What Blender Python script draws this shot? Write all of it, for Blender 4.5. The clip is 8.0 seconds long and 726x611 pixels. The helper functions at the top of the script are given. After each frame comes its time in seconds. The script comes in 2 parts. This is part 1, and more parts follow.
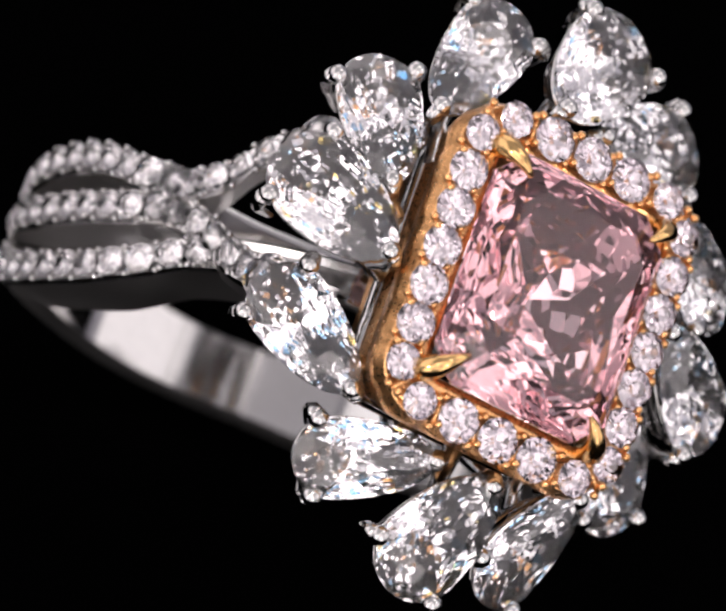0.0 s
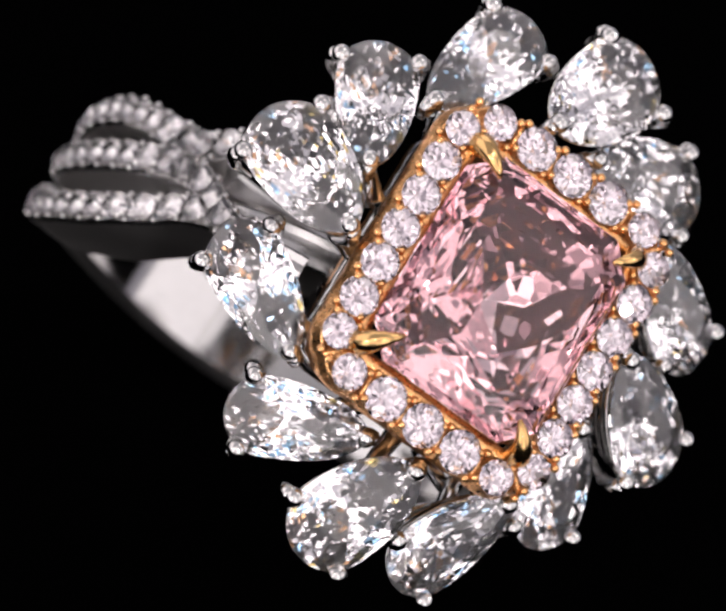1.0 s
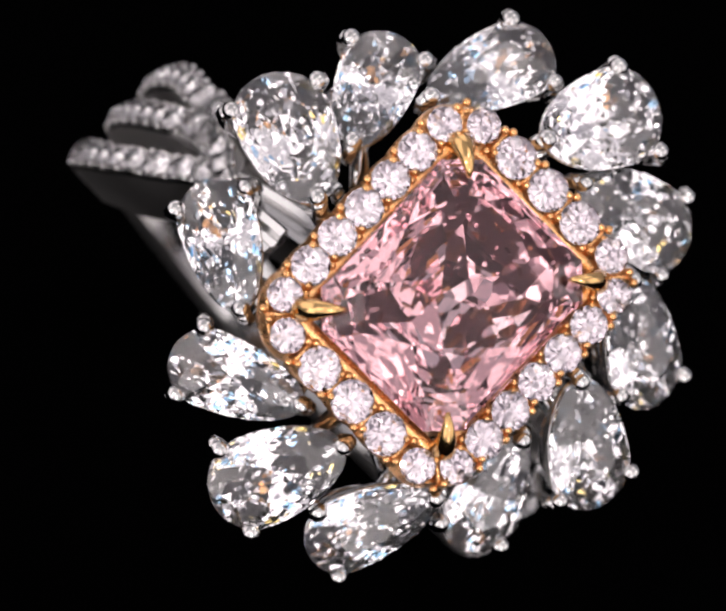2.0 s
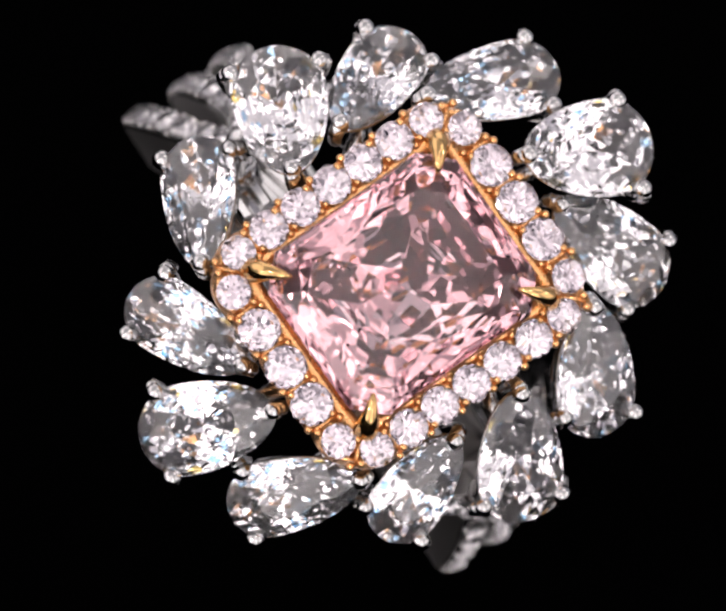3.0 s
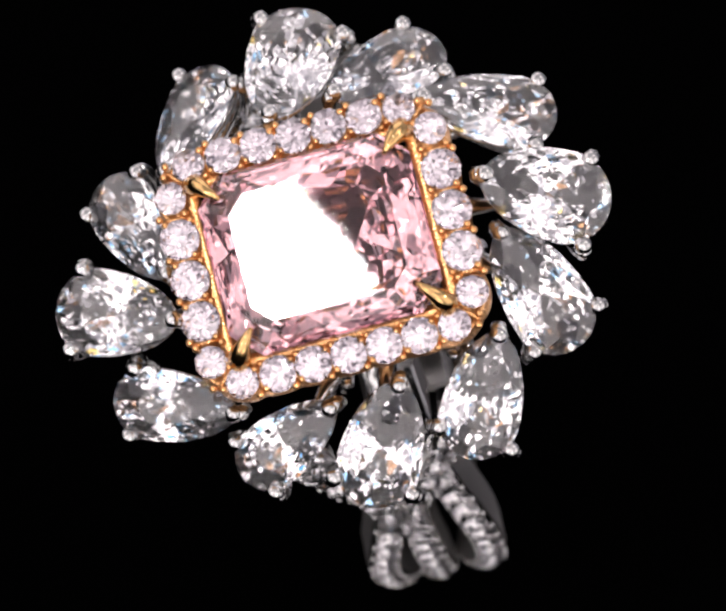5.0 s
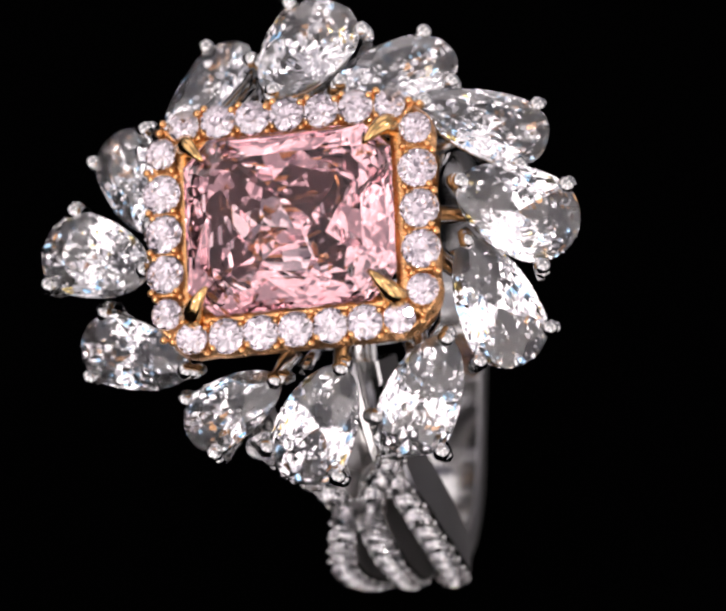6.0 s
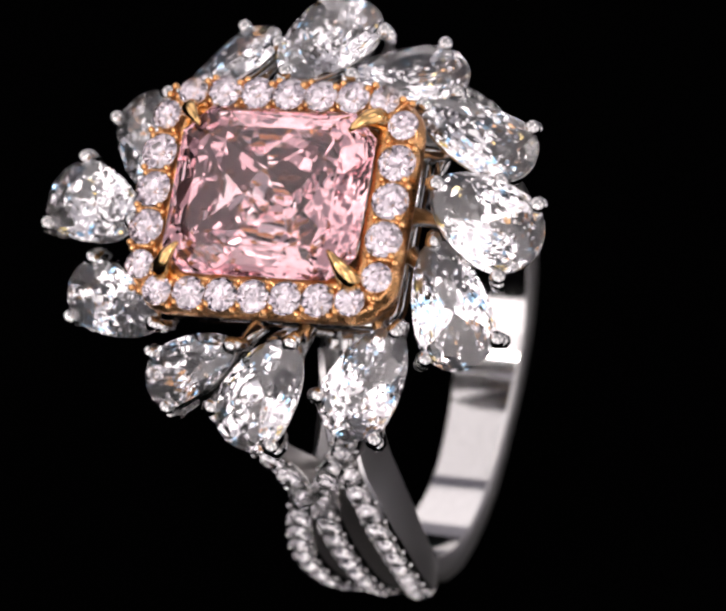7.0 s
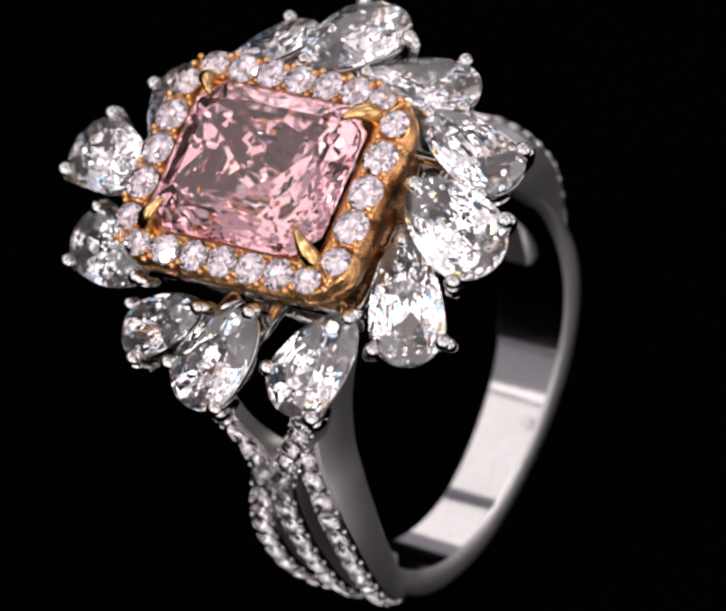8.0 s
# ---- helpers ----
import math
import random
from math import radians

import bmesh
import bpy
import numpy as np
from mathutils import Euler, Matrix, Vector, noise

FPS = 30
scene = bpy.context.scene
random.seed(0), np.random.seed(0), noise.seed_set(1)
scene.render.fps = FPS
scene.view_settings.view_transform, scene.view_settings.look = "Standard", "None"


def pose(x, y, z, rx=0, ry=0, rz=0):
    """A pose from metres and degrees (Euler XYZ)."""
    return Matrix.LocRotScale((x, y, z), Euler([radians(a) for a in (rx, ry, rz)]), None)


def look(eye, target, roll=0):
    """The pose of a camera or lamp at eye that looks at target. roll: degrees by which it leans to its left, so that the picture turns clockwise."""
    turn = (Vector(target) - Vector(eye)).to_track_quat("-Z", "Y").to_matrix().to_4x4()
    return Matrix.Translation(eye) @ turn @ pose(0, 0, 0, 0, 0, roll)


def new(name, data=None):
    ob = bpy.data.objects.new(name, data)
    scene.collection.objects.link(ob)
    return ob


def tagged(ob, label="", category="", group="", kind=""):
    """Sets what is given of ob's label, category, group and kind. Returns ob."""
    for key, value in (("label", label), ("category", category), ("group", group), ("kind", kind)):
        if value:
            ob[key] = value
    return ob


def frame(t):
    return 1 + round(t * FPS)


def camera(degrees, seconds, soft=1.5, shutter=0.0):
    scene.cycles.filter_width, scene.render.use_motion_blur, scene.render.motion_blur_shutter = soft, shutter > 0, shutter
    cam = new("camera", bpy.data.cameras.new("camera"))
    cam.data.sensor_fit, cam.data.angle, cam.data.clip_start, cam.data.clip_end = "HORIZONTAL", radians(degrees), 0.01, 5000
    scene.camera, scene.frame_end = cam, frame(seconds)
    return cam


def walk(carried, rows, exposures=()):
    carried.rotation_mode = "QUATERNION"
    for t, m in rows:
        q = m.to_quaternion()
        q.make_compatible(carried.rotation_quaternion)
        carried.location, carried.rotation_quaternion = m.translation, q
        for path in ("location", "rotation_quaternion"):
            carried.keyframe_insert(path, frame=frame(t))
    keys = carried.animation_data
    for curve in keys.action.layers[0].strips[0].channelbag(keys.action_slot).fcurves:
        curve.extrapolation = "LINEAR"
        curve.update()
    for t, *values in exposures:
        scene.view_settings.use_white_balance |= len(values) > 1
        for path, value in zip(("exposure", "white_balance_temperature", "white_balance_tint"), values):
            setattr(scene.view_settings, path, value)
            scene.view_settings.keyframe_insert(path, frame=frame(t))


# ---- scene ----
U = 0.00021          # metres in one plan unit of the ring (about a fifth of a millimetre)

# ---- camera: looks down on the turntable at 49 degrees and draws slowly back along its own axis ----
cam = camera(7.0, 8.0, soft=2.8)
AIM = Vector((0.0, 0.66195, -0.74955))
PATH = [
    (0.0, -0.00059, -0.13135, 0.13897),
    (0.5, -0.00054, -0.13294, 0.14064),
    (1.0, -0.00053, -0.13470, 0.14247),
    (1.5, -0.00053, -0.13639, 0.14427),
    (3.0, -0.00051, -0.14155, 0.14999),
    (3.5, -0.00047, -0.14354, 0.15221),
    (4.0, -0.00046, -0.14511, 0.15404),
    (4.5, -0.00046, -0.14689, 0.15604),
    (6.0, -0.00047, -0.15286, 0.16296),
    (6.5, -0.00047, -0.15471, 0.16512),
    (7.0, -0.00049, -0.15714, 0.16794),
    (7.5, -0.00052, -0.15913, 0.17030),
    (8.0, -0.00052, -0.16137, 0.17294),
]
walk(cam, [(t, look(Vector((x, y, z)), Vector((x, y, z)) + AIM, 20.33)) for t, x, y, z in PATH])

# the turntable's angle, degrees, and how the ring stands on it
SPIN = [(0.0, -53.14), (0.5, -46.97), (1.0, -40.22), (1.5, -33.86), (3.0, -13.66), (3.5, -7.14), (4.0, 0.06), (4.5, 6.27),
        (6.0, 26.10), (6.5, 32.58), (7.0, 39.65), (7.5, 46.21), (8.0, 53.13)]
STAND = Matrix(((0.70756, -0.70578, -0.03515, -0.00098), (0.55129, 0.58243, -0.59737, -0.00730), (0.44209, 0.40330, 0.80119, 0.0), (0, 0, 0, 1)))
DISC_Z = -0.02404

# ---- light: a dark studio with softboxes, small spot lamps and added fill panels ----
world = bpy.data.worlds.new("studio")
scene.world = world
world.use_nodes = True
world.node_tree.nodes["Background"].inputs["Color"].default_value = (0.02, 0.02, 0.022, 1)
world.node_tree.nodes["Background"].inputs["Strength"].default_value = 0.2
scene.view_settings.exposure = -0.1


def area_lamp(x, y, z, wide, tall, power, colour=(1, 0.918, 0.902), at=(0, 0, 0)):
    """A rectangular area lamp that faces the ring."""
    lamp = bpy.data.lights.new("area_lamp", "AREA")
    lamp.shape, lamp.size, lamp.size_y, lamp.energy, lamp.color = "RECTANGLE", wide, tall, power, colour
    ob = new("panel_lamp", lamp)
    ob.matrix_world = look(Vector((x, y, z)), Vector(at))
    return ob


# unseen fill panels added along walls and ceiling to brighten the stones; x, y, z, width, height, power, aim
LAMPS = [
    (-0.64, 0.0, 0.30, 1.10, 0.60, 0.24, (0, 0, 0.30)),
    (0.64, 0.0, 0.30, 1.10, 0.60, 0.24, (0, 0, 0.30)),
    (0.0, -0.64, 0.30, 1.10, 0.60, 0.40, (0, 0, 0.30)),
    (0.0, 0.64, 0.34, 1.10, 0.50, 0.22, (0, 0, 0.34)),
    (0.0, 0.001, 0.67, 1.10, 1.10, 1.15, (0, 0, 0)),
]
for x, y, z, wide, tall, power, at in LAMPS:
    area_lamp(x, y, z, wide, tall, power, at=at)

# softboxes and added fill boxes: turn about the ring from the east, height over it, both in degrees, distance, width,
# height, brightness
BOXES = [
    (174, 27, 0.46, 0.48, 0.34, 1.10),
    (112, 26, 0.46, 0.30, 0.32, 1.10),
    (-4, 27, 0.46, 0.42, 0.40, 1.05),
    (-58, 32, 0.42, 0.20, 0.30, 1.4),
    (-122, 32, 0.42, 0.20, 0.30, 1.4),
    # from here on unseen fill boxes, added to brighten the stones and strands
    (-60, 5, 0.46, 0.26, 0.13, 2.0),
    (-120, 5, 0.46, 0.26, 0.13, 2.0),
    (-90, 20, 0.46, 0.16, 0.14, 1.4),
    (-90, 68, 0.42, 0.26, 0.12, 1.0),
    (-76, 46, 0.42, 0.09, 0.22, 1.2),
    (-104, 46, 0.42, 0.09, 0.22, 1.2),
    (214, 23, 0.46, 0.13, 0.10, 1.6),
    (48, 62, 0.46, 0.16, 0.20, 2.2),
]
for turn, rise, far, wide, tall, bright in BOXES:
    spot = Vector((math.cos(radians(turn)) * math.cos(radians(rise)), math.sin(radians(turn)) * math.cos(radians(rise)), math.sin(radians(rise)))) * far
    area_lamp(*spot, wide, tall, bright * math.pi * wide * tall)

# small bare lamps
for x, y, z in ((-0.13, -0.18, 0.30), (0.15, -0.26, 0.19), (0.03, -0.02, 0.36), (-0.22, -0.24, 0.14), (0.30, 0.12, 0.22)):
    area_lamp(x, y, z, 0.014, 0.014, 0.16)


# ---- materials ----
def material(name):
    m = bpy.data.materials.new(name)
    m.use_nodes = True
    return m, m.node_tree.nodes, m.node_tree.links, m.node_tree.nodes["Principled BSDF"]


def metal(name, colour, rough, bump=0.02, scale=4000, vary=1.0):
    m, n, l, p = material(name)
    p.inputs["Metallic"].default_value = 1
    tex = n.new("ShaderNodeTexNoise")
    tex.inputs["Scale"].default_value, tex.inputs["Detail"].default_value = scale, 5
    co = n.new("ShaderNodeTexCoord")
    l.new(co.outputs["Object"], tex.inputs["Vector"])
    ramp = n.new("ShaderNodeMapRange")
    ramp.inputs["To Min"].default_value, ramp.inputs["To Max"].default_value = rough * (1 - 0.4 * vary), rough * (1 + 0.7 * vary)
    l.new(tex.outputs["Fac"], ramp.inputs["Value"])
    l.new(ramp.outputs["Result"], p.inputs["Roughness"])
    mix = n.new("ShaderNodeMix")
    mix.data_type = "RGBA"
    mix.inputs["A"].default_value = (*colour, 1)
    mix.inputs["B"].default_value = (*[c * (1 - 0.18 * vary) for c in colour], 1)
    l.new(tex.outputs["Fac"], mix.inputs["Factor"])
    l.new(mix.outputs["Result"], p.inputs["Base Color"])
    b = n.new("ShaderNodeBump")
    b.inputs["Strength"].default_value, b.inputs["Distance"].default_value = bump, 0.00002
    l.new(tex.outputs["Fac"], b.inputs["Height"])
    l.new(b.outputs["Normal"], p.inputs["Normal"])
    return m


def gem(name, colour, cell=0.0, tilt=0.0, rough=0.0, ior=2.42, diffuse_fill=0.0, broad=0.0, tint_glints=False, sway_by=0.42, mirror_fill=0.0):
    """A clear, highly refracting stone. cell: the size in metres of the tiny facets that break up its underside, tilt:
    how far they lean, diffuse_fill: the share of plain diffuse
    added to lift its dark parts, broad: the size of larger facets over the tiny ones and sway_by how far they lean,
    tint_glints: whether a few cells are tinted blue or yellow
    to stand in for split light, mirror_fill: the share of plain mirror added to brighten the underside."""
    m, n, l, p = material(name)
    n.remove(p)
    g = n.new("ShaderNodeBsdfGlass")
    g.inputs["Color"].default_value, g.inputs["Roughness"].default_value, g.inputs["IOR"].default_value = (*colour, 1), rough, ior
    if cell:
        co = n.new("ShaderNodeTexCoord")
        tex = n.new("ShaderNodeTexVoronoi")
        tex.inputs["Scale"].default_value = 1 / cell
        l.new(co.outputs["Object"], tex.inputs["Vector"])
        half = n.new("ShaderNodeVectorMath")
        half.operation = "SUBTRACT"
        half.inputs[1].default_value = (0.5, 0.5, 0.5)
        l.new(tex.outputs["Color"], half.inputs[0])
        lean = n.new("ShaderNodeVectorMath")
        lean.operation = "SCALE"
        lean.inputs["Scale"].default_value = tilt
        l.new(half.outputs["Vector"], lean.inputs[0])
        geo = n.new("ShaderNodeNewGeometry")
        both = n.new("ShaderNodeVectorMath")
        both.operation = "ADD"
        l.new(geo.outputs["Normal"], both.inputs[0])
        l.new(lean.outputs["Vector"], both.inputs[1])
        if broad:
            wide = n.new("ShaderNodeTexVoronoi")
            wide.inputs["Scale"].default_value = 1 / broad
            l.new(co.outputs["Object"], wide.inputs["Vector"])
            sway = n.new("ShaderNodeVectorMath")
            sway.operation = "MULTIPLY_ADD"
            sway.inputs[1].default_value = (sway_by, sway_by, sway_by)
            sway.inputs[2].default_value = (-sway_by / 2, -sway_by / 2, -sway_by / 2)
            l.new(wide.outputs["Color"], sway.inputs[0])
            sum_of = n.new("ShaderNodeVectorMath")
            sum_of.operation = "ADD"
            l.new(both.outputs["Vector"], sum_of.inputs[0])
            l.new(sway.outputs["Vector"], sum_of.inputs[1])
            both = sum_of
        # coloured glints are put into the glass colour of a few random cells
        if tint_glints:
            hue = n.new("ShaderNodeSeparateColor")
            l.new(tex.outputs["Color"], hue.inputs["Color"])
            ramp = n.new("ShaderNodeValToRGB")
            ramp.color_ramp.interpolation = "CONSTANT"
            ramp.color_ramp.elements[0].color = (*colour, 1)
            ramp.color_ramp.elements[1].position, ramp.color_ramp.elements[1].color = 0.98, (1.0, 0.80, 0.30, 1)
            one = ramp.color_ramp.elements.new(0.945)
            one.color = (0.45, 0.75, 1.0, 1)
            l.new(hue.outputs["Blue"], ramp.inputs["Fac"])
            l.new(ramp.outputs["Color"], g.inputs["Color"])
        unit = n.new("ShaderNodeVectorMath")
        unit.operation = "NORMALIZE"
        l.new(both.outputs["Vector"], unit.inputs[0])
        l.new(unit.outputs["Vector"], g.inputs["Normal"])
    last = g
    # mirror share added only so that the stone returns more light
    if mirror_fill:
        fill_mirror = n.new("ShaderNodeBsdfGlossy")
        fill_mirror.inputs["Roughness"].default_value = rough
        fill_mirror.inputs["Color"].default_value = (*colour, 1)
        for link_in in list(l):
            if link_in.to_node == g and link_in.to_socket.name in ("Normal", "Color"):
                l.new(link_in.from_socket, fill_mirror.inputs[link_in.to_socket.name])
        last = n.new("ShaderNodeMixShader")
        last.inputs["Fac"].default_value = mirror_fill
        l.new(g.outputs["BSDF"], last.inputs[1])
        l.new(fill_mirror.outputs["BSDF"], last.inputs[2])
    # diffuse share added to lift what would stay dark inside the stone
    if diffuse_fill:
        body = last
        fill_diffuse = n.new("ShaderNodeBsdfDiffuse")
        fill_diffuse.inputs["Color"].default_value = (*[c ** 2 for c in colour], 1)
        last = n.new("ShaderNodeMixShader")
        last.inputs["Fac"].default_value = diffuse_fill
        l.new(body.outputs[0], last.inputs[1])
        l.new(fill_diffuse.outputs["BSDF"], last.inputs[2])
    l.new(last.outputs[0], n["Material Output"].inputs["Surface"])
    return m


WHITE_GOLD = metal("rhodium_white_gold", (0.66, 0.65, 0.645), 0.07)
SATIN_GOLD = metal("satin_white_gold", (0.74, 0.73, 0.725), 0.16, 0.0, 1200, 0.3)
BAND_GOLD = metal("polished_band_gold", (0.68, 0.67, 0.665), 0.07, 0.01)
RIM_GOLD = metal("brushed_rim_gold", (0.66, 0.65, 0.645), 0.33, 0.0, 1200, 0.3)
ROSE_GOLD = metal("rose_gold", (0.92, 0.49, 0.21), 0.26, 0.15, 9000, 0.7)
YELLOW_GOLD = metal("yellow_gold_claw", (0.82, 0.52, 0.22), 0.14)
CLEAR, FAINT, ROSY = (0.99, 0.985, 0.99), (0.96, 0.93, 0.95), (0.99, 0.79, 0.815)
# crown ior under diamond's lets more light out, which brightens these stones
DIAMOND = gem("white_diamond", CLEAR, ior=1.8), gem("white_diamond_pavilion", CLEAR, 0.00030, 0.24, 0.01, 2.5, 0.07, tint_glints=True, mirror_fill=0.85)
MELEE = gem("white_diamond_small", CLEAR, ior=1.8), gem("white_diamond_small_pavilion", CLEAR, 0.00040, 0.10, 0.0, 2.5, 0.03, tint_glints=True, mirror_fill=0.8)
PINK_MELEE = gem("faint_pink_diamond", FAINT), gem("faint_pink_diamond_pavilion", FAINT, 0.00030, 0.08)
PINK = gem("pink_diamond", (0.995, 0.955, 0.965), ior=1.65), gem("pink_diamond_pavilion", ROSY, 0.00062, 0.15, 0.0, 2.5, 0.06, 0.0017, sway_by=0.18, mirror_fill=0.9)


def black_cloth(name, value):
    m, n, l, p = material(name)
    tex = n.new("ShaderNodeTexNoise")
    tex.inputs["Scale"].default_value = 900
    mix = n.new("ShaderNodeMix")
    mix.data_type = "RGBA"
    mix.inputs["A"].default_value = (value * 0.6, value * 0.6, value * 0.7, 1)
    mix.inputs["B"].default_value = (value * 1.4, value * 1.4, value * 1.5, 1)
    l.new(tex.outputs["Fac"], mix.inputs["Factor"])
    l.new(mix.outputs["Result"], p.inputs["Base Color"])
    p.inputs["Roughness"].default_value = 1.0
    p.inputs["Specular IOR Level"].default_value = 0.0
    return m


VELVET = black_cloth("black_velvet", 0.0004)
STUDIO = black_cloth("white_fill_wall", 0.72)


# ---- mesh helpers; plan units ----
def link(name, bm, mat, parent=None, label="", smooth=False):
    return again(name, mesh_of(name, bm, mat, smooth), parent, None, label)


def again(name, me, parent=None, m=None, label=""):
    """An object of its own on a mesh that may be shared, at the pose m (plan units already turned to metres)."""
    ob = new(name, me)
    if parent is not None:
        ob.parent = parent
    if m is not None:
        ob.matrix_basis = m
    return tagged(ob, label) if label else ob


def mesh_of(name, bm, mat, smooth=False):
    """A mesh of one material, or for a stone of two: its crown's and its pavilion's."""
    me = bpy.data.meshes.new(name)
    bmesh.ops.recalc_face_normals(bm, faces=bm.faces[:])
    bm.to_mesh(me)
    bm.free()
    for poly in me.polygons:
        poly.use_smooth = smooth
    for one in mat if isinstance(mat, (tuple, list)) else (mat,):
        me.materials.append(one)
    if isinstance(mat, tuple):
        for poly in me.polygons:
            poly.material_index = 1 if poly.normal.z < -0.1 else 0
    return me


def frame_at(origin, z, x):
    """A pose at a place of the plan with its z along z and its x near x."""
    z = Vector(z).normalized()
    x = Vector(x)
    x = (x - z * x.dot(z)).normalized()
    y = z.cross(x)
    m = Matrix((x, y, z)).transposed().to_4x4()
    m.translation = Vector(origin) * U
    return m


def cut_gem(size, planes):
    """Grinds a rough block down by planes of (point, outward normal), as a cutter does."""
    bm = bmesh.new()
    bmesh.ops.create_cube(bm, size=size)
    for co, no in planes:
        geom = bm.verts[:] + bm.edges[:] + bm.faces[:]
        out = bmesh.ops.bisect_plane(bm, geom=geom, dist=1e-5, plane_co=Vector(co), plane_no=Vector(no).normalized(), clear_outer=True)
        edges = [e for e in out["geom_cut"] if isinstance(e, bmesh.types.BMEdge) and len(e.link_faces) == 1]
        if len(edges) > 2:
            bmesh.ops.holes_fill(bm, edges=edges, sides=0)
    bmesh.ops.remove_doubles(bm, verts=bm.verts[:], dist=size * 2e-4)
    bmesh.ops.scale(bm, vec=(U, U, U), verts=bm.verts[:])
    return bm


def facets(outline, n, phase, slope, z, loose=0.0, inset=0.0):
    """Planes that touch an outline of n points at one slope: crown planes for a slope over 0, pavilion planes below."""
    out = []
    t = radians(abs(slope))
    for i in range(n):
        a = 2 * math.pi * (i + phase + random.uniform(-loose, loose)) / n
        x, y = outline(a)
        x1, y1 = outline(a - 0.004)
        x2, y2 = outline(a + 0.004)
        nor = Vector((y2 - y1, x1 - x2, 0)).normalized()
        tilt = t + radians(random.uniform(-loose, loose) * 4)
        out.append(((x - nor.x * inset, y - nor.y * inset, z), (nor.x * math.sin(tilt), nor.y * math.sin(tilt), math.copysign(math.cos(tilt), slope))))
    return out


def round_gem(r):
    """A round brilliant with its girdle at z = 0."""
    def outline(a):
        return r * math.cos(a), r * math.sin(a)
    planes = [((0, 0, 0.31 * r), (0, 0, 1))]
    planes += facets(outline, 16, 0, 90, 0) + facets(outline, 8, 0, 34, 0.03 * r) + facets(outline, 16, 0.5, 41, 0.03 * r) + facets(outline, 8, 0.5, 22, 0.175 * r, inset=0.28 * r)
    planes += facets(outline, 8, 0, -41, -0.03 * r) + facets(outline, 16, 0.5, -42.3, -0.03 * r)
    return cut_gem(4 * r, planes)


def pear_point(a, length, k=1.0):
    c, s = math.cos(a), math.sin(a)
    if c >= 0:
        return (k * c, k * s)
    return (k * c * length, k * math.copysign(abs(s) ** 1.06, s))


def ground(outline, heel, n, phase, z, k, top, loose=0.0):
    """Planes that touch the girdle at n points and lean in to the outline shrunk by k about the heel, at the height top; k = 0 makes them meet in one point."""
    out = []
    for i in range(n):
        a = 2 * math.pi * (i + phase + random.uniform(-loose, loose)) / n
        p = Vector((*outline(a), z))
        along = Vector((*outline(a + 0.01), z)) - Vector((*outline(a - 0.01), z))
        q = heel + (p - heel) * k
        q.z = top * (1 + random.uniform(-loose, loose) * 0.3)
        nor = along.cross(q - p).normalized()
        if nor.x * (p.x - heel.x) + nor.y * (p.y - heel.y) < 0:
            nor = -nor
        out.append((p, nor))
    return out


def pear_gem(r, length):
    """A pear brilliant: round end towards +x, tip at -x, girdle at z = 0; length: from the round's centre to the tip, in radii."""
    def outline(a):
        x, y = pear_point(a, length)
        return x * r, y * r
    heel = Vector((-0.20 * length * r, 0, 0))
    planes = [((0, 0, 0.31 * r), (0, 0, 1))] + facets(outline, 40, 0.5, 90, 0)
    planes += ground(outline, heel, 8, 0.5, 0.03 * r, 0.56, 0.33 * r, 0.05) + ground(outline, heel, 16, 0.5, 0.03 * r, 0.70, 0.33 * r, 0.05)
    for p, nor in ground(outline, heel, 8, 0.0, 0.17 * r, 0.50, 0.36 * r, 0.05):
        planes.append((heel + (p - heel) * 0.80 + Vector((0, 0, 0.04 * r)), nor))
    planes += ground(outline, heel, 10, 0.5, -0.04 * r, 0.0, -0.86 * r, 0.12) + ground(outline, heel, 20, 0.0, -0.04 * r, 0.0, -0.95 * r, 0.12)
    return cut_gem(8 * r, planes)


def cut_rect(hx, hy, cut, z, k=1.0):
    pts = []
    for sx, sy in ((1, 1), (-1, 1), (-1, -1), (1, -1)):
        a, b = (sx * hx, sy * (hy - cut), z), (sx * (hx - cut), sy * hy, z)
        pts += [a, b] if sx * sy > 0 else [b, a]
    return [(x * k, y * k, z) for x, y, _ in pts]


def tube(bm, pts, radii, n=8, closed=False, up=(0, 0, 1)):
    """A round rod along points of the plan."""
    pts = [Vector(p) for p in pts]
    loops = []
    m = len(pts)
    for i, p in enumerate(pts):
        a = pts[(i - 1) % m] if closed or i else p
        b = pts[(i + 1) % m] if closed or i < m - 1 else p
        d = (b - a).normalized()
        s = d.cross(Vector(up))
        if s.length < 1e-4:
            s = d.cross(Vector((1, 0.3, 0)))
        s.normalize()
        t = s.cross(d)
        r = radii[i] if isinstance(radii, (list, tuple)) else radii
        loops.append([bm.verts.new((p + s * (r * math.cos(2 * math.pi * k / n)) + t * (r * math.sin(2 * math.pi * k / n))) * U) for k in range(n)])
    for i in range(m if closed else m - 1):
        a, b = loops[i], loops[(i + 1) % m]
        for k in range(n):
            bm.faces.new((a[k], a[(k + 1) % n], b[(k + 1) % n], b[k]))
    if not closed:
        bm.faces.new(loops[0])
        bm.faces.new(loops[-1][::-1])


def loft(bm, loops, closed_path=True):
    """Skin between loops of plan points; each loop is a closed cross-section."""
    rows = [[bm.verts.new(Vector(p) * U) for p in loop] for loop in loops]
    n = len(rows[0])
    for i in range(len(rows) if closed_path else len(rows) - 1):
        a, b = rows[i], rows[(i + 1) % len(rows)]
        for k in range(n):
            bm.faces.new((a[k], a[(k + 1) % n], b[(k + 1) % n], b[k]))
    if not closed_path:
        bm.faces.new(rows[0])
        bm.faces.new(rows[-1][::-1])


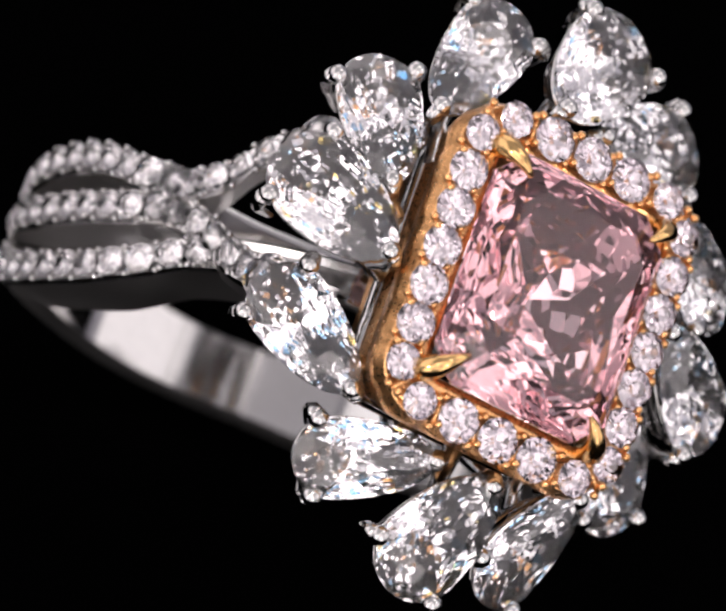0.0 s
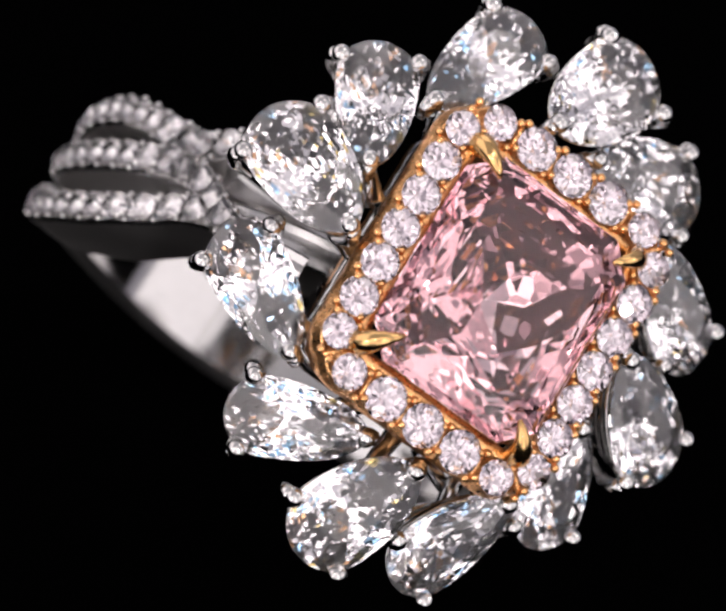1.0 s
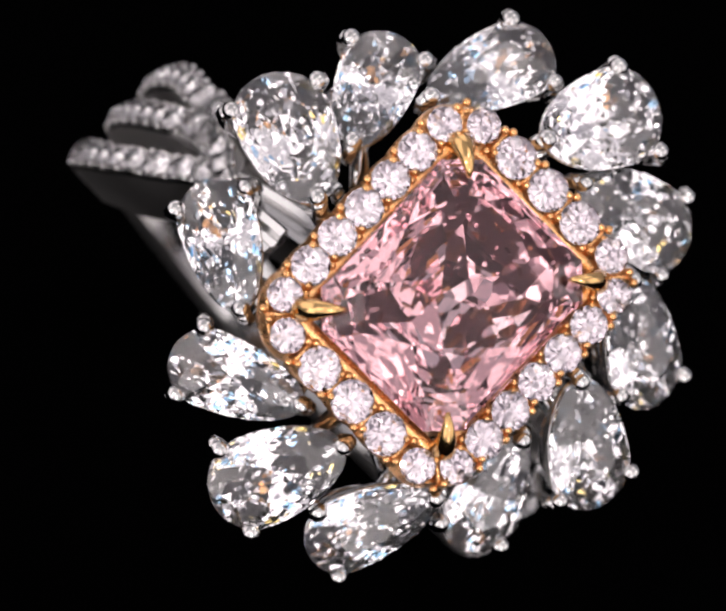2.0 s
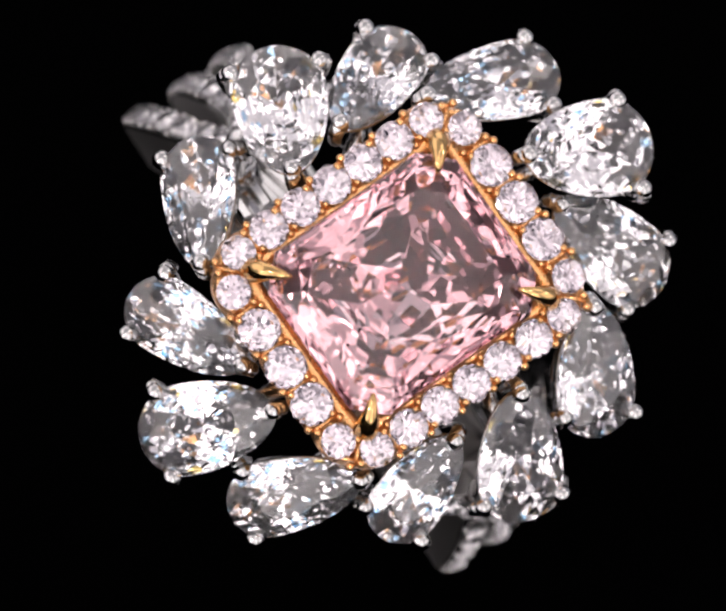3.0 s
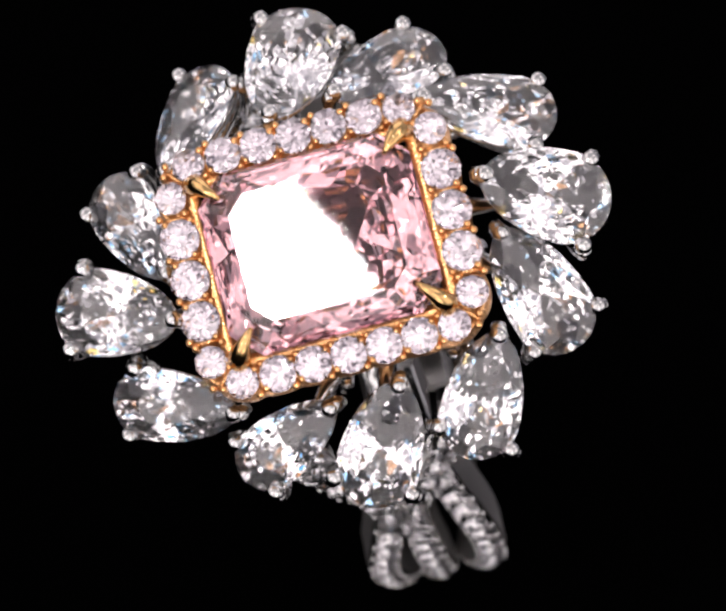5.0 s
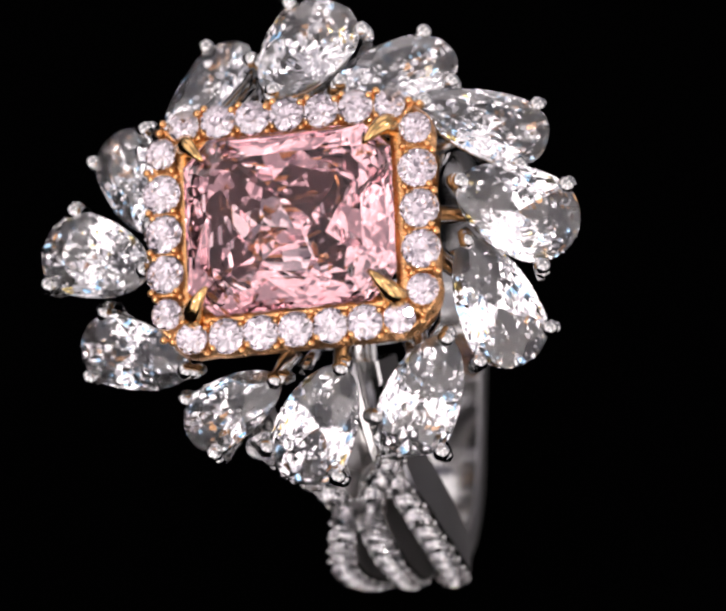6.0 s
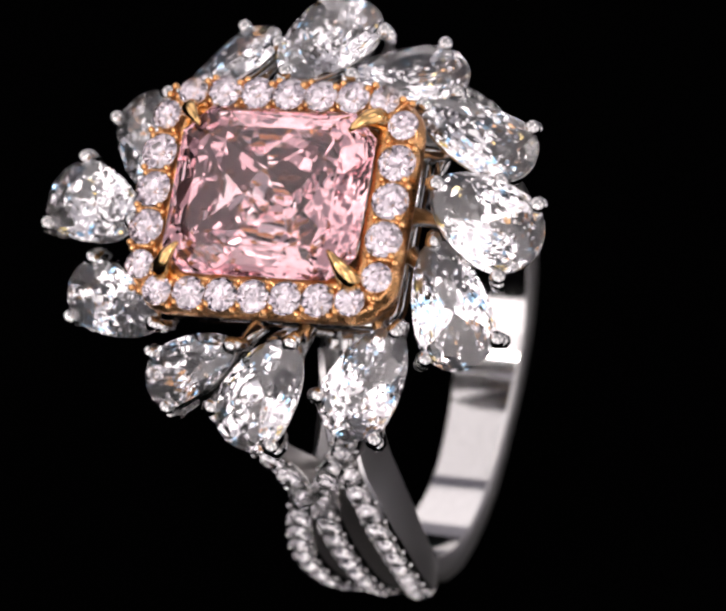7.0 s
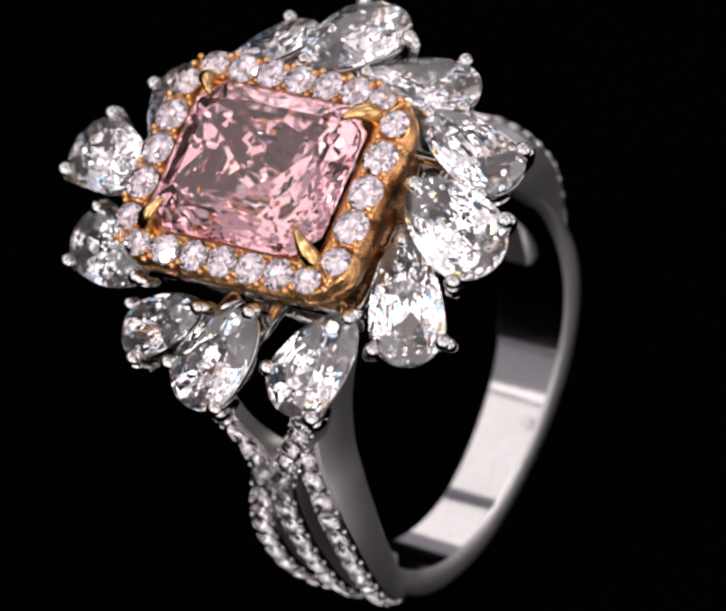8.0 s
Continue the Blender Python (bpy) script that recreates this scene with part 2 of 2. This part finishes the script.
def ball(bm, centre, r, level=2):
    bmesh.ops.create_icosphere(bm, subdivisions=level, radius=r * U, matrix=Matrix.Translation(Vector(centre) * U))


# ---- the studio ----
def slab(name, cx, cy, cz, sx, sy, sz, mat):
    bm = bmesh.new()
    bmesh.ops.create_cube(bm, size=1.0, matrix=Matrix.Translation((cx, cy, cz)) @ Matrix.Diagonal((sx, sy, sz, 1)))
    return tagged(link(name, bm, mat), kind="structure")


def studio():
    """White walls and ceiling, unseen and added to throw light on the ring, over a black cloth."""
    slab("floor", 0, 0, DISC_Z - 0.004 - 0.026, 1.6, 1.6, 0.04, VELVET)
    slab("wall_north", 0, 0.66, 0.30, 1.32, 0.02, 0.76, STUDIO)
    slab("wall_south", 0, -0.66, 0.30, 1.32, 0.02, 0.76, STUDIO)
    slab("wall_east", 0.66, 0, 0.30, 0.02, 1.30, 0.76, STUDIO)
    slab("wall_west", -0.66, 0, 0.30, 0.02, 1.30, 0.76, STUDIO)
    slab("ceiling", 0, 0, 0.69, 1.34, 1.34, 0.02, STUDIO)


def turned(prof, n=96):
    """A solid turned about the z axis from its profile of radius and height, top to bottom."""
    bm = bmesh.new()
    rows = []
    for k in range(n):
        a = 2 * math.pi * k / n
        rows.append([bm.verts.new((r * math.cos(a), r * math.sin(a), z)) for r, z in prof])
    for k in range(n):
        a, b = rows[k], rows[(k + 1) % n]
        for i in range(len(a) - 1):
            bm.faces.new((a[i], b[i], b[i + 1], a[i + 1]))
    bm.faces.new([r[0] for r in rows])
    bm.faces.new([r[-1] for r in rows][::-1])
    return bm


def turntable():
    ob = tagged(new("turntable"), "round black velvet display turntable under the ring", "turntable")
    ob.location = (0, 0, DISC_Z)
    link("velvet_pad", turned([(0.0975, 0.0), (0.0985, -0.0004), (0.0988, -0.0012), (0.0988, -0.003)]), VELVET, ob, "black velvet pad")
    link("disc", turned([(0.0995, -0.003), (0.1, -0.0036), (0.1, -0.0085), (0.097, -0.01)]), VELVET, ob)
    return ob


studio()
table = turntable()

# ---- the ring ----
ring = tagged(new("ring"), "white gold cocktail ring with pink centre stone and pear diamond petals", "ring")
CX, CY = -1.0, 0.5       # the middle of the head in the plan


def centre_stone():
    hx, hy = 18.9, 16.2
    cut = 4.8

    def touch(a):
        """The point of the cut-cornered outline that faces the way a."""
        n = Vector((math.cos(a), math.sin(a)))
        best = max(((x, y) for x, y, _ in cut_rect(hx, hy, cut, 0)), key=lambda q: q[0] * n.x + q[1] * n.y)
        return best[0] * n.x + best[1] * n.y, n

    def tier(ways, slope, z, inset=0.0, loose=0.0):
        out = []
        for way in ways:
            a = radians(way + random.uniform(-loose, loose))
            h, n = touch(a)
            t = radians(abs(slope) + random.uniform(-loose, loose) * 0.4)
            d = h * (1 - inset)
            out.append(((n.x * d, n.y * d, z), (n.x * math.sin(t), n.y * math.sin(t), math.copysign(math.cos(t), slope))))
        return out
    main = (0, 90, 180, 270)
    corner = (45, 135, 225, 315)
    planes = [((0, 0, 3.7), (0, 0, 1))]
    planes += tier(main, 90, 0) + tier(corner, 90, 0)
    planes += tier(main, 44, 0.3) + tier(corner, 42, 0.3) + tier(main, 30, 1.9, 0.105) + tier(corner, 28, 1.7, 0.10)
    planes += tier((16, -16, 74, 106, 164, 196, 254, 286), 38, 0.5)
    planes += tier(main, -58, -0.3) + tier(corner, -52, -0.3) + tier((22, -22, 68, 112, 158, 202, 248, 292), -50, -1.4, 0.04, 3)
    planes += tier(range(0, 360, 24), -44, -4.6, 0.20, 5) + tier(range(12, 372, 24), -41, -6.4, 0.32, 5)
    planes += tier(range(5, 365, 36), -36, -9.0, 0.52, 6) + tier(range(20, 380, 60), -30, -11.0, 0.70, 6)
    bm = cut_gem(90, planes)
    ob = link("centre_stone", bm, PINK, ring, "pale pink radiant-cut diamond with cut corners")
    ob.location = Vector((CX, CY, -3.0)) * U
    return ob


def halo_point(s, off=0.0):
    """A point of the halo's line at the fraction s of its length, and its outward normal."""
    hx, hy, r = 23.3, 19.7, 6.0
    a, b, arc = 2 * (hx - r), 2 * (hy - r), math.pi * r / 2
    u = (s % 1.0) * (2 * a + 2 * b + 4 * arc)
    legs = [(b, (hx, -(hy - r)), (0, 1), (1, 0)), (a, (hx - r, hy), (-1, 0), (0, 1)), (b, (-hx, hy - r), (0, -1), (-1, 0)), (a, (-(hx - r), -hy), (1, 0), (0, -1))]
    mids = [((hx - r), (hy - r), 0), (-(hx - r), (hy - r), 90), (-(hx - r), -(hy - r), 180), ((hx - r), -(hy - r), 270)]
    for (length, start, way, nor), (mx, my, turn) in zip(legs, mids):
        if u <= length:
            return (CX + start[0] + way[0] * u + nor[0] * off, CY + start[1] + way[1] * u + nor[1] * off), nor
        u -= length
        if u <= arc:
            t = radians(turn) + u / r
            c, sn = math.cos(t), math.sin(t)
            return (CX + mx + (r + off) * c, CY + my + (r + off) * sn), (c, sn)
        u -= arc
    return halo_point(0.0, off)


def halo_marks():
    """The fractions of the halo's line where its stones and the bridges between them sit, and its length."""
    # seven stones on each long side, five on each short one, a gap at every corner
    marks, whole = [], 2 * (44.0 + 36.8)
    for start, length, count in ((32.1, 44.0, 7), (76.1, 36.8, 5), (112.9, 44.0, 7), (156.9, 36.8, 5)):
        for k in range(count):
            end = k in (0, count - 1)
            marks.append(((start + (k + 0.5) * length / count) / whole, (start + (k + 1) * length / count) / whole, end, count == 5))
    return marks, whole


def halo():
    bm = bmesh.new()
    prof = [(2.0, -6.4), (2.5, -7.6), (2.7, -8.8), (1.9, -11.8), (0.8, -12.1), (0.8, -9.5), (-4.4, -8.6), (-5.0, -5.6), (-4.6, -4.7), (-3.2, -4.7), (-1.9, -5.3), (-0.8, -7.3), (0.8, -7.3), (1.9, -5.4)]
    marks, whole = halo_marks()
    n = 288
    loops = []
    for k in range(n):
        near = min(abs((k / n - one[0] + 0.5) % 1.0 - 0.5) for one in marks) * whole
        swell = 0.75 * math.sqrt(max(0.0, 1 - (near / 3.4) ** 2)) - 0.6
        loops.append([(*halo_point(k / n, off + (swell if off > 1.5 and z > -9 else 0.0))[0], z) for off, z in prof])
    loft(bm, loops)
    ob = link("halo", bm, ROSE_GOLD, ring, "rose gold halo frame", True)
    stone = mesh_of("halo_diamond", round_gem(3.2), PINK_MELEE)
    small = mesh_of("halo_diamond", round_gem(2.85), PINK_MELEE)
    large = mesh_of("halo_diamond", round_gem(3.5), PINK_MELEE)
    bead_bm = bmesh.new()
    ball(bead_bm, (0, 0, 0), 0.72, 2)
    bead = mesh_of("bead", bead_bm, ROSE_GOLD, True)
    bar_bm = bmesh.new()
    tube(bar_bm, [(-2.4, 0, 0), (0, 0, 0.25), (2.4, 0, 0)], 0.42, 6)
    bar = mesh_of("bridge", bar_bm, ROSE_GOLD, True)
    for k, (at, gap, end, short) in enumerate(marks):
        (x, y), nor = halo_point(at)
        tilt = Vector((nor[0] * 0.10, nor[1] * 0.10, 1))
        again("halo_diamond", small if end else large if short else stone, ob, frame_at((x, y, -3.9), tilt, (math.cos(k * 1.7), math.sin(k * 1.7), 0)))
        (x, y), nor = halo_point(gap)
        again("bridge", bar, ob, frame_at((x, y, -4.75), (0, 0, 1), (*nor, 0)))
        for off in (2.7, 1.9, -1.9, -2.6):
            (x, y), nor = halo_point(gap + (0.0038 if off in (1.9, -2.6) else -0.0038), off)
            again("bead", bead, ob, frame_at((x, y, -4.5 if abs(off) > 2 else -4.2), (0, 0, 1), (1, 0, 0)))
    return ob


def claws():
    for sx, sy in ((1, 1), (-1, 1), (-1, -1), (1, -1)):
        bm = bmesh.new()
        pts = [(18.4, 15.8, -9.0), (18.5, 15.9, -5.6), (18.3, 15.6, -3.2), (17.6, 14.8, -1.4), (16.6, 13.7, -0.2), (15.5, 12.5, 0.3), (14.6, 11.5, 0.3)]
        pts = [(CX + sx * x, CY + sy * y, z) for x, y, z in pts]
        tube(bm, pts, [2.0, 2.2, 2.1, 1.75, 1.2, 0.75, 0.35], 12)
        link("claw", bm, YELLOW_GOLD, ring, "pointed yellow gold claw", True)


def basket():
    """The rose gold cup under the centre stone and the white gold gallery under the petals."""
    bm = bmesh.new()
    loops = []
    for k in range(64):
        loops.append([(*halo_point(k / 64, off)[0], z) for off, z in ((-2.9, -8.0), (-1.6, -8.2), (-5.0, -24.0), (-6.2, -24.0))])
    loft(bm, loops)
    link("basket", bm, ROSE_GOLD, ring, "rose gold cup under the centre stone", True)
    bm = bmesh.new()
    loft(bm, [[(*halo_point(k / 64, off)[0], z) for off, z in ((-3.2, -13.0), (-2.0, -13.4), (-2.6, -20.0), (-1.6, -26.0), (-3.0, -26.0), (-4.2, -20.0))] for k in range(64)])
    link("gallery_wall", bm, ROSE_GOLD, ring, "rose gold wall under the halo", True)
    bm = bmesh.new()
    tube(bm, [(*halo_point(k / 64, -2.6)[0], -23.5) for k in range(64)], 1.5, 8, True)
    link("gallery_rail", bm, WHITE_GOLD, ring, "", True)
    for k in range(8):
        (x, y), nor = halo_point((k + 0.5) / 8, 2.0)
        bm = bmesh.new()
        tube(bm, [(x, y, -25), (x * 0.8, y * 0.7, -34), (x * 0.35, y * 0.55, -45)], [1.3, 1.2, 1.5], 8)
        link("strut", bm, WHITE_GOLD, ring, "", True)


PRONG = None


def petal(tip, one, two):
    """A pear diamond in its three-pronged setting, from the plan of its three prong heads."""
    tip, one, two = Vector(tip), Vector(one), Vector(two)
    mid = (one + two) / 2
    normal = (one - tip).cross(two - tip).normalized()
    if normal.z < 0:
        normal = -normal
    way = (mid - tip).normalized()
    r = (one - two).length / 2 * 1.07
    heart = mid - way * (0.47 * r)
    length = ((heart - tip).length + 0.4) / r
    m = frame_at(heart - normal * 0.5, normal, way)
    bm = bmesh.new()
    n = 36

    def row(k, z):
        out = []
        for i in range(n):
            x, y = pear_point(2 * math.pi * i / n, length, k)
            out.append((x * r, y * r, z))
        return out
    edge = list(zip(row(0.97, -0.85), row(0.99, -1.3), row(0.92, -2.8), row(0.84, -2.8), row(0.86, -1.9), row(0.93, -1.2)))
    loft(bm, edge)
    cup = list(zip(row(0.93, -2.3), row(0.80, -5.0), row(0.50, -9.0), row(0.42, -9.0), row(0.70, -5.2), row(0.86, -2.3)))
    loft(bm, cup)
    tube(bm, row(0.46, -9.0), 0.9, 6, True)
    setting = link("petal_setting", bm, WHITE_GOLD, ring, "", True)
    setting.matrix_basis = m
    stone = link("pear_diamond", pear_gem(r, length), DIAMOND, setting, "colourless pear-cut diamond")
    inv = m.inverted()
    for p in (tip, one, two):
        local = inv @ (p * U)
        out = Vector((local.x, local.y, 0))
        if p is tip:
            out = Vector((-1, 0, 0))
        again("prong", PRONG, setting, Matrix.Translation(local) @ frame_at((0, 0, 0), (0, 0, 1), out))
    bm = bmesh.new()
    root = heart - way * (0.35 * length * r) - normal * 7.0
    end = Vector((CX + (tip.x - CX) * 0.72, CY + (tip.y - CY) * 0.72, -22.0))
    tube(bm, [root, root.lerp(end, 0.5) + Vector((0, 0, -1.6)), end], [1.7, 1.5, 1.9], 8)
    link("arm", bm, SATIN_GOLD, ring, "", True)
    return setting


def prong_mesh():
    bm = bmesh.new()
    ball(bm, (0, 0, 0), 1.7, 2)
    tube(bm, [(0.3, 0, 0), (1.1, 0, -1.6), (0.8, 0, -4.0), (-2.0, 0, -9.0)], [1.45, 1.4, 1.2, 0.8], 8, up=(0, 1, 0))
    return mesh_of("prong", bm, WHITE_GOLD, True)


def petals():
    petal((-4.3, 26.0, -8.1), (-2.5, 44.4, -16.3), (10.8, 37.9, -15.6))
    petal((7.2, 27.5, -12.3), (21.0, 37.8, -21.0), (26.3, 27.0, -17.9))
    petal((21.9, 22.9, -14.0), (41.5, 21.3, -18.8), (38.4, 9.5, -15.6))
    petal((29.0, 5.6, -7.7), (47.1, 4.2, -12.6), (42.1, -10.1, -12.3))
    petal((29.2, -4.3, -11.3), (41.6, -19.8, -18.6), (29.0, -25.0, -17.1))
    petal((24.1, -21.3, -13.0), (20.7, -39.9, -20.4), (9.9, -33.4, -16.4))
    petal((5.5, -25.7, -9.9), (2.4, -43.4, -17.1), (-9.7, -37.4, -14.9))
    petal((-7.3, -25.8, -13.2), (-20.7, -36.4, -20.1), (-25.2, -26.3, -18.8))
    petal((-23.8, -22.1, -14.4), (-43.0, -20.2, -19.8), (-38.7, -9.7, -15.4))
    petal((-29.5, -4.3, -9.2), (-48.8, -3.8, -14.7), (-43.1, 9.1, -13.3))
    petal((-28.9, 4.4, -12.7), (-40.8, 19.3, -19.0), (-30.2, 23.8, -16.4))
    petal((-24.8, 22.0, -13.0), (-19.3, 39.4, -20.9), (-9.7, 34.4, -15.5))


# the hoop: a circle under the head; angle 0 at the head, growing down one arm
HOOP_C, HOOP_R, HOOP_IN = Vector((-1.0, -1.0, -87.9)), 45.6, 39.3
ALONG = Vector((-0.03664, -0.99933, 0.0))
ACROSS = Vector((0.99927, -0.03664, -0.01100))
RISE = Vector((0.01099, -0.0004, 0.99994))
SIDE = 0.8


def hoop(angle, r, side):
    a = radians(angle)
    return HOOP_C + ALONG * (r * math.sin(a)) + RISE * (r * math.cos(a)) + ACROSS * (side + SIDE)


def band(a0, a1, width, inner, outer, n):
    """A length of the hoop with a flat inside, rounded rims and a low-domed outside; width (both edges) and outer are functions of the angle."""
    bm = bmesh.new()
    loops = []
    for k in range(n + 1):
        a = a0 + (a1 - a0) * k / n
        r1 = outer(a)
        low, high = width(a)
        w, off = (high - low) / 2, (high + low) / 2
        h = r1 - inner
        half = [(inner, 0.0), (inner, w - 0.35), (inner + 0.5, w), (inner + 0.3 * h, w + 0.3), (inner + 0.5 * h, w + 0.55), (inner + 0.7 * h, w + 0.4), (r1 - 0.14 * h, w - 0.1), (r1 - 0.04 * h, w - 1.1), (r1, 0.0)]
        prof = half + [(r, -x) for r, x in half[-2:0:-1]]
        loops.append([hoop(a, r, x + off) for r, x in prof])
    loft(bm, loops, False)
    bm.faces.ensure_lookup_table()
    for i in range(n * 16):
        if 1 <= i % 16 <= 5 or 10 <= i % 16 <= 14:
            bm.faces[i].material_index = 1
    return bm


def ease(a, a0, a1):
    u = min(max((a - a0) / (a1 - a0), 0.0), 1.0)
    return u * u * (3 - 2 * u)


def shank():
    low = [(27, -3.2), (45, -4.0), (60, -7.5), (108, -8.6), (130, -6.2), (155, -4.4), (180, -5.2), (216, -5.6), (240, -7.5), (252, -8.6), (300, -7.5), (315, -4.0), (333, -3.2)]
    high = [(27, 3.2), (45, 4.0), (60, 7.5), (108, 8.8), (130, 8.4), (155, 7.6), (180, 7.2), (200, 8.4), (222, 9.8), (240, 10.2), (252, 9.8), (300, 7.5), (315, 4.0), (333, 3.2)]

    def eased(keys, a):
        at = [min(max(a + d, 27), 333) for d in range(-12, 13, 3)]
        return sum(smooth_path(keys, x) for x in at) / len(at)

    def wide(a):
        return eased(low, a), eased(high, a)

    def outer(a):
        return HOOP_R - 4.2 * ease(abs(180 - a), 58, 96)
    ob = link("shank", band(27.5, 332.5, wide, HOOP_IN, outer, 150), [BAND_GOLD, RIM_GOLD], ring, "smooth polished white gold hoop", True)
    sharp(ob)
    sharp(link("under_bridge", band(-27.5, 27.5, lambda a: (-3.2, 3.2), HOOP_IN, lambda a: HOOP_IN + 3.0, 40), [BAND_GOLD, RIM_GOLD], ring, "", True))


def sharp(ob):
    """Creases stay crisp where faces meet at more than 35 degrees."""
    me = ob.data
    bm = bmesh.new()
    bm.from_mesh(me)
    for e in bm.edges:
        if len(e.link_faces) == 2 and e.calc_face_angle(0) > radians(35):
            e.smooth = False
    bm.to_mesh(me)
    bm.free()


def smooth_path(keys, a):
    """The value at a of a smooth curve through the keys."""
    last = len(keys) - 1
    if a >= keys[last][0]:
        return keys[last][1]

    def lean(i):
        (a0, s0), (a1, s1) = keys[max(i - 1, 0)], keys[min(i + 1, last)]
        return (s1 - s0) / (a1 - a0)
    for i in range(last):
        (a0, s0), (a1, s1) = keys[i], keys[i + 1]
        if a <= a1:
            h = a1 - a0
            u = max(0.0, (a - a0) / h)
            return s0 * (1 + 2 * u) * (1 - u) ** 2 + lean(i) * h * u * (1 - u) ** 2 + s1 * u * u * (3 - 2 * u) + lean(i + 1) * h * u * u * (u - 1)


def strand(keys, arm, stone, bead, half=3.0, first=34.5, walled=False):
    """A pave strand along the hoop: keys of angle, sideways place and radius; first: the angle of its first stone, walled: whether its sides reach down to the inside of the hoop."""
    a0, a1 = keys[0][0], keys[-1][0]
    place = [(k[0], k[1]) for k in keys]
    height = [(k[0], k[2]) for k in keys]

    # the two arms are not quite alike: one bows out more and leans to its side
    full, drift = (1.4, 0.0) if arm > 0 else (3.4, -1.8)

    def at(a, dr=0.0, dw=0.0):
        swell = ease(a, 46, 62) * (1 - ease(a, 88, 117))
        return hoop(arm * a, smooth_path(height, a) + full * swell + dr, -arm * smooth_path(place, a) + drift * swell + dw)

    bm = bmesh.new()
    loops = []
    n = 44
    for k in range(n + 1):
        a = a0 + (a1 - a0) * k / n
        deep = max(HOOP_IN - smooth_path(height, a) - 2.0, -6.0 - 4.5 * ease(a, 40, 52))
        if walled:
            deep = HOOP_IN + 0.3 - smooth_path(height, a) - full * ease(a, 46, 62) * (1 - ease(a, 88, 117))
        loops.append([at(a, dr, w) for dr, w in ((deep, -half + 0.5), (deep, half - 0.5), (deep + 0.8, half), (-0.9, half), (-0.2, half - 0.5), (-0.5, 1.3), (-2.1, 0.5), (-2.1, -0.5), (-0.5, -1.3), (-0.2, -half + 0.5), (-0.9, -half), (deep + 0.8, -half))])
    loft(bm, loops, False)
    bm.faces.ensure_lookup_table()
    for i in range(n * 12):
        if i % 12 in (0, 1, 2, 10, 11):
            bm.faces[i].material_index = 1
    ob = link("pave_strand", bm, [SATIN_GOLD, RIM_GOLD], ring, "diamond-set white gold strand", True)
    sharp(ob)
    a, gap = a0, 2.0
    while a < a1:
        b = min(a + 0.1, a1 + 0.1)
        gap += (at(b) - at(a)).length
        a = b
        if gap >= 4.9 and a > first and (a1 < 60 or a < a1 - 4):
            gap = 0.0
            way = (at(a + 0.5) - at(a - 0.5)).normalized()
            up = ACROSS.cross(way)
            if up.dot(at(a) - HOOP_C) < 0:
                up = -up
            side = way.cross(up).normalized()
            spot = at(a, 0.4)
            again("pave_diamond", stone, ob, frame_at(spot, up, way))
            for w in (-2.35, 2.35):
                again("bead", bead, ob, frame_at(at(a) + way * 2.45 + side * w - up * 0.15, up, way))
    if a0 < 30 and not walled:
        # a larger round stone in a cup closes the strand under the petals
        way = (at(32) - at(30)).normalized()
        up = ACROSS.cross(way)
        if up.dot(at(31) - HOOP_C) < 0:
            up = -up
        m = frame_at(at(31, 1.3), up, way)
        cup = bmesh.new()
        ring_of = [(math.cos(2 * math.pi * k / 24), math.sin(2 * math.pi * k / 24)) for k in range(24)]
        loft(cup, [[(c * r, d * r, z) for r, z in ((3.9, -0.2), (4.1, -0.7), (3.4, -4.5), (2.4, -4.5), (3.3, -0.9))] for c, d in ring_of])
        again("stone_cup", mesh_of("stone_cup", cup, WHITE_GOLD, True), ob, m)
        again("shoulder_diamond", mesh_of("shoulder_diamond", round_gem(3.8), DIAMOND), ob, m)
    return ob


def strands():
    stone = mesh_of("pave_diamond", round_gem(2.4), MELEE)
    bm = bmesh.new()
    ball(bm, (0, 0, 0), 0.58, 2)
    bead = mesh_of("bead", bm, WHITE_GOLD, True)
    r = HOOP_R
    for arm in (1, -1):
        strand([(23, 15.0, 67.0), (33, 13.0, 60.0), (38, 11.0, 56.5), (44, 6.4, 53.5), (52, 3.8, 51.2), (58, 3.6, 48.0)], arm, stone, bead)
        strand([(21, -12.0, 68.0), (30, -10.5, 62.0), (38, -7.0, 56.5), (46, -2.2, 52.8), (57, 0.4, 48.5)], arm, stone, bead)
        strand([(50, 3.6, 51.7), (58, 5.6, 49.4), (73, 8.4, 47.0), (88, 8.2, r + 0.2), (102, 6.3, r), (110, 5.2, r), (117, 4.6, r - 2.0)], arm, stone, bead, walled=True)
        strand([(51, 0.0, 51.4), (66, -0.3, 48.0), (86, -0.5, r + 0.3), (110, 0.0, r), (117, 0.0, r - 2.6)], arm, stone, bead)
        strand([(18, -4.2, 57.0), (30, -5.2, 55.0), (38, -6.2, 54.2), (45, -7.3, 53.2), (54, -9.2, 50.4), (68, -10.8, 47.6), (88, -10.2, r + 0.2), (110, -5.8, r), (117, -4.8, r - 2.0)], arm, stone, bead, first=44, walled=True)


PRONG = prong_mesh()
jewel = centre_stone()
halo()
claws()
basket()
petals()
shank()
strands()

cam.data.dof.use_dof = True
cam.data.dof.focus_object = jewel
cam.data.dof.aperture_fstop = 88.0


def motions():
    walk(ring, [(t, pose(0, 0, 0, 0, 0, -a) @ STAND) for t, a in SPIN])
    walk(table, [(t, pose(0, 0, DISC_Z, 0, 0, -a)) for t, a in SPIN])


motions()
